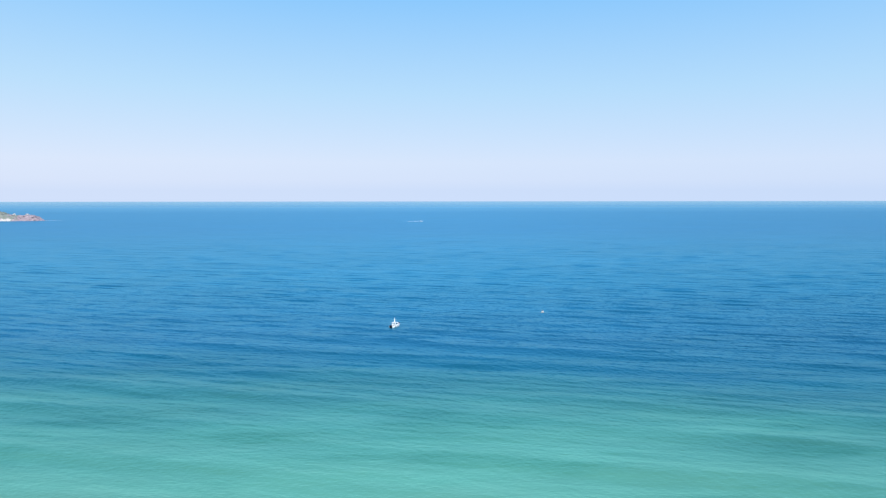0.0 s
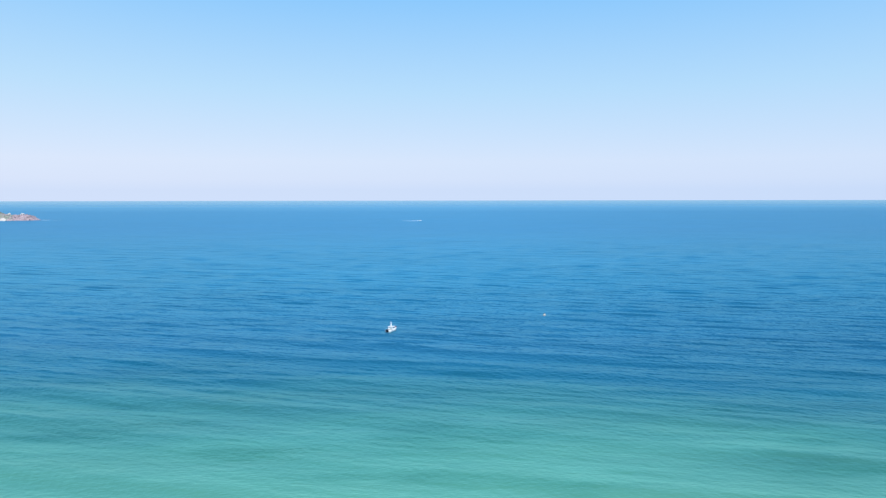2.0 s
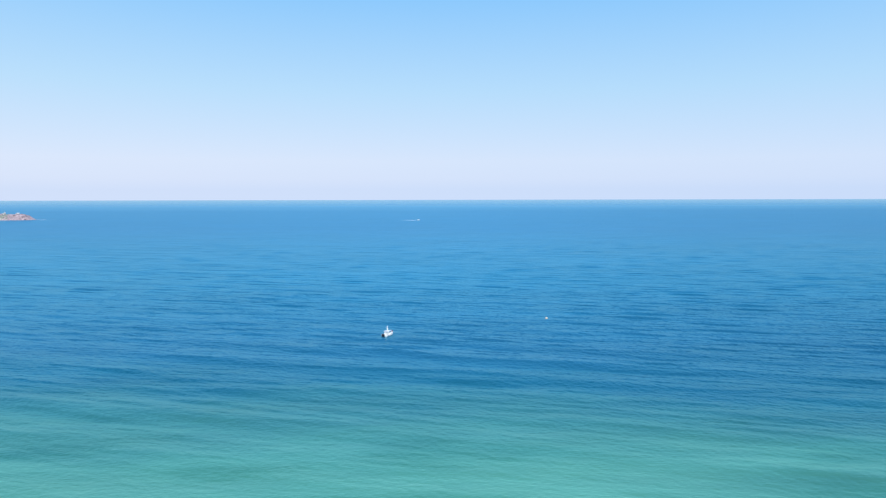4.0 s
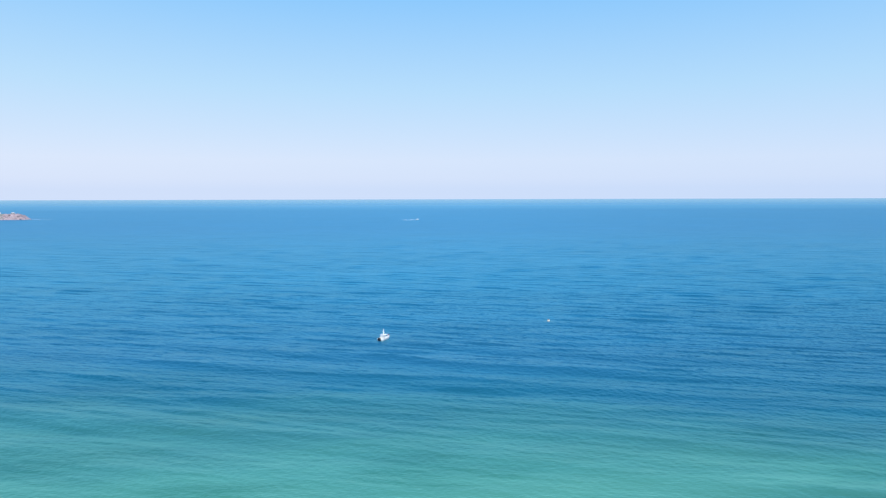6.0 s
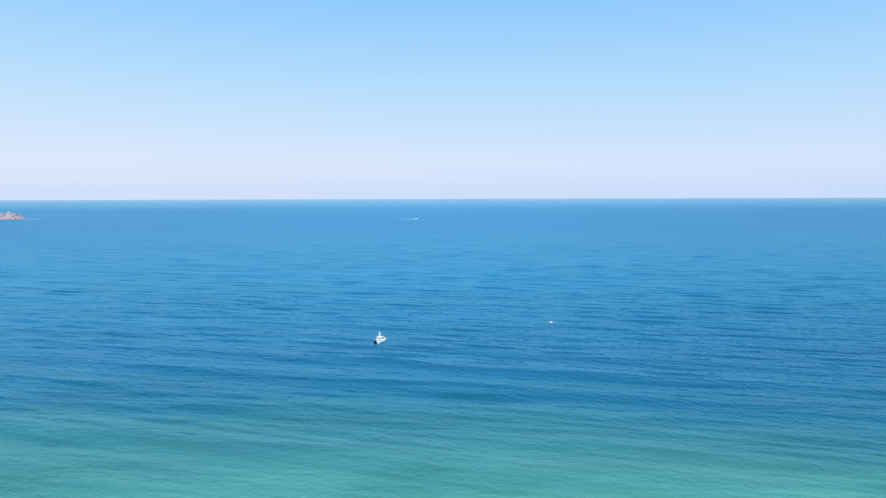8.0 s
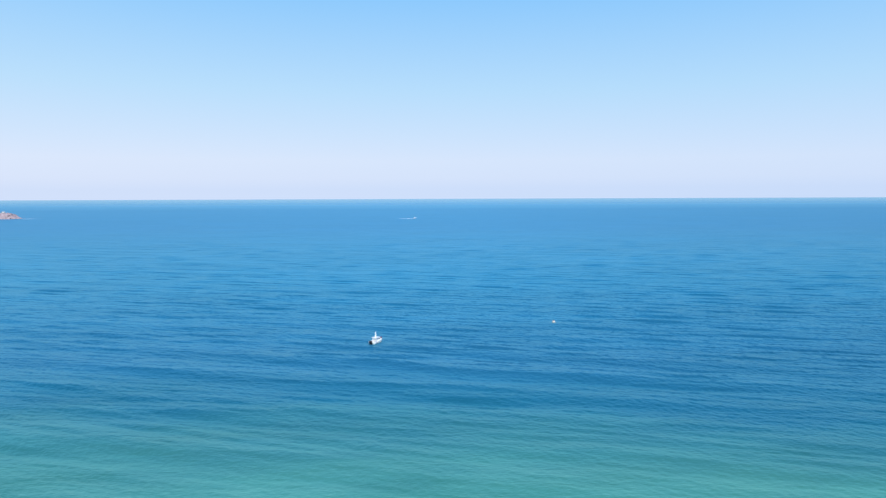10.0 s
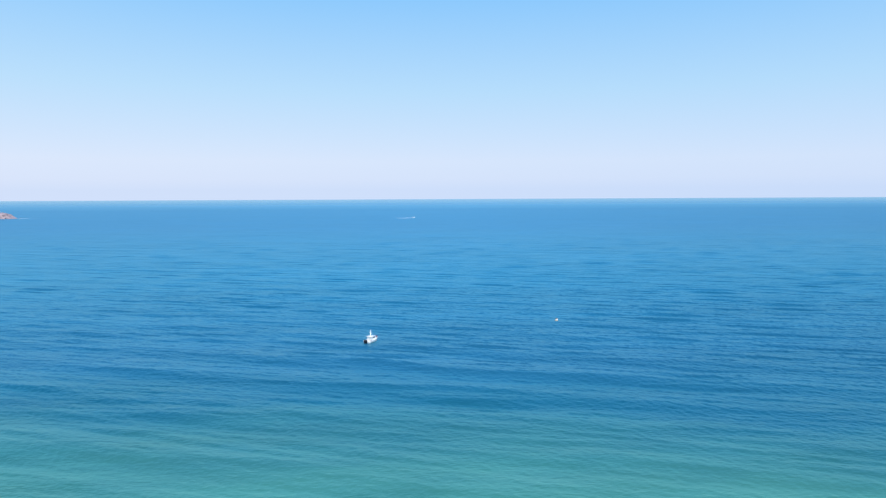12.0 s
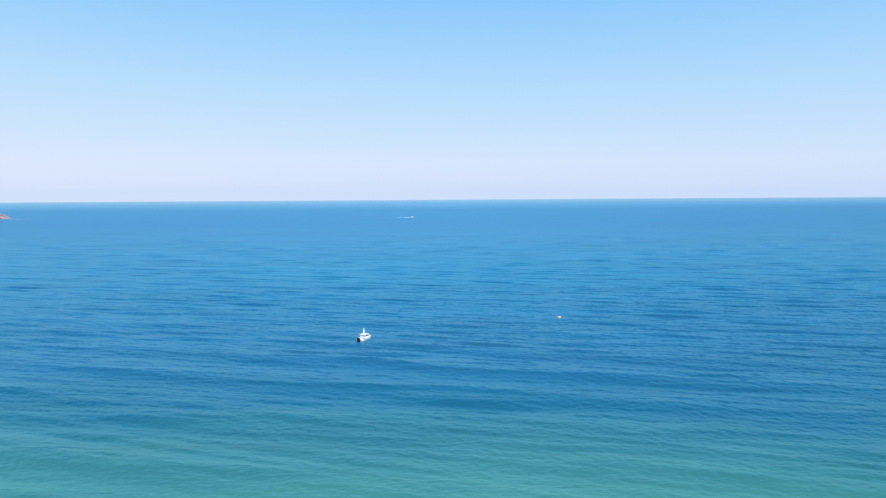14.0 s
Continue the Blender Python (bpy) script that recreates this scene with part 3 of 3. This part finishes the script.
def shrubs():
    """Low bushes scattered over the scrubby back of the headland."""
    rng = random.Random(9)
    verts, faces = [], []
    for _ in range(700):
        s, d = rng.uniform(38, 380), rng.uniform(-20, 48)
        p = land_place(s, d)
        if p.z < 3 or fbm(s, d, 13) + 0.014 * (s - 50) < 0:
            continue
        for _ in range(9):
            c = p + Vector((rng.uniform(-1.1, 1.1), rng.uniform(-1.1, 1.1), rng.uniform(0.0, 0.9)))
            r = rng.uniform(0.25, 0.6)
            base = len(verts)
            turn = rng.uniform(0, 3)
            for q in range(4):
                verts.append(tuple(c + Vector((r * math.cos(turn + q * 1.57), r * math.sin(turn + q * 1.57), rng.uniform(-0.15, 0.2)))))
            verts.append(tuple(c + Vector((0, 0, r * 1.1))))
            verts.append(tuple(c - Vector((0, 0, r))))
            for q in range(4):
                faces.append((base + q, base + (q + 1) % 4, base + 4))
                faces.append((base + (q + 1) % 4, base + q, base + 5))
    me = bpy.data.meshes.new("shrubs")
    me.from_pydata(verts, [], faces)
    me.materials.append(SCRUB)
    tagged(new("shrubs", me), "dry green coastal shrubs on the headland", "shrubs", kind="stuff")


shrubs()


def house(s, d, size, turn, label):
    w, l, h = size
    p = land_place(s, d)
    ob = thing("house", pose(p.x, p.y, p.z - 0.8, 0, 0, turn), label, "house", "houses on the headland")
    wall = part("wall", box(w, l, h + 0.8, 0, 0, 0, 0.04), PLASTER, ob, "white plastered walls")
    z = h + 0.8
    roof = loft([[(-w / 2 - 0.3, y, z - 0.1), (0, y, z + w * 0.2), (w / 2 + 0.3, y, z - 0.1), (0, y, z + w * 0.2 - 0.25)] for y in (-l / 2 - 0.3, l / 2 + 0.3)], True, True)
    part("gable", loft([[(-w / 2, y, z - 0.02), (0, y, z + w * 0.18), (w / 2, y, z - 0.02)] for y in (-l / 2 + 0.01, l / 2 - 0.01)], True, True), PLASTER, ob)
    roof_ob = part("roof", roof, ROOF, ob, "low pale roof")
    part("chimney", box(0.6, 0.6, 1.2, w * 0.2, l * 0.25, z + 0.1, 0.02), PLASTER, roof_ob)
    for x in (-w * 0.28, w * 0.28):
        part("window", box(0.9, 0.08, 1.1, x, -l / 2 - 0.03, 1.8, 0.01), GLASS, wall)
    part("door", box(0.95, 0.08, 2.05, 0, -l / 2 - 0.03, 0.75, 0.01), NAVY, wall)
    for y in (-l * 0.25, l * 0.25):
        part("window", box(0.08, 0.9, 1.1, w / 2 + 0.03, y, 1.8, 0.01), GLASS, wall)
    return ob


house(62, 2, (5, 4.5, 2.6), 20, "small white house with a pale roof near the rocks")
house(36, -1, (6, 4.5, 2.4), -15, "white hut on the top of the rocky point")
house(112, 4, (8, 7, 4.0), 10, "white house on the scrubby slope above the beach")
foam_ridge("shore_foam", "thin line of surf at the foot of the rocks", (-879, 1387), (-1, -0.07), 60, 2.5, 0.4, 11, 0.3)
foam_ridge("reef_foam", "thin broken foam over rocks off the point", (-874, 1394), (1, -0.02), 44, 1.6, 0.22, 15, 0.7)
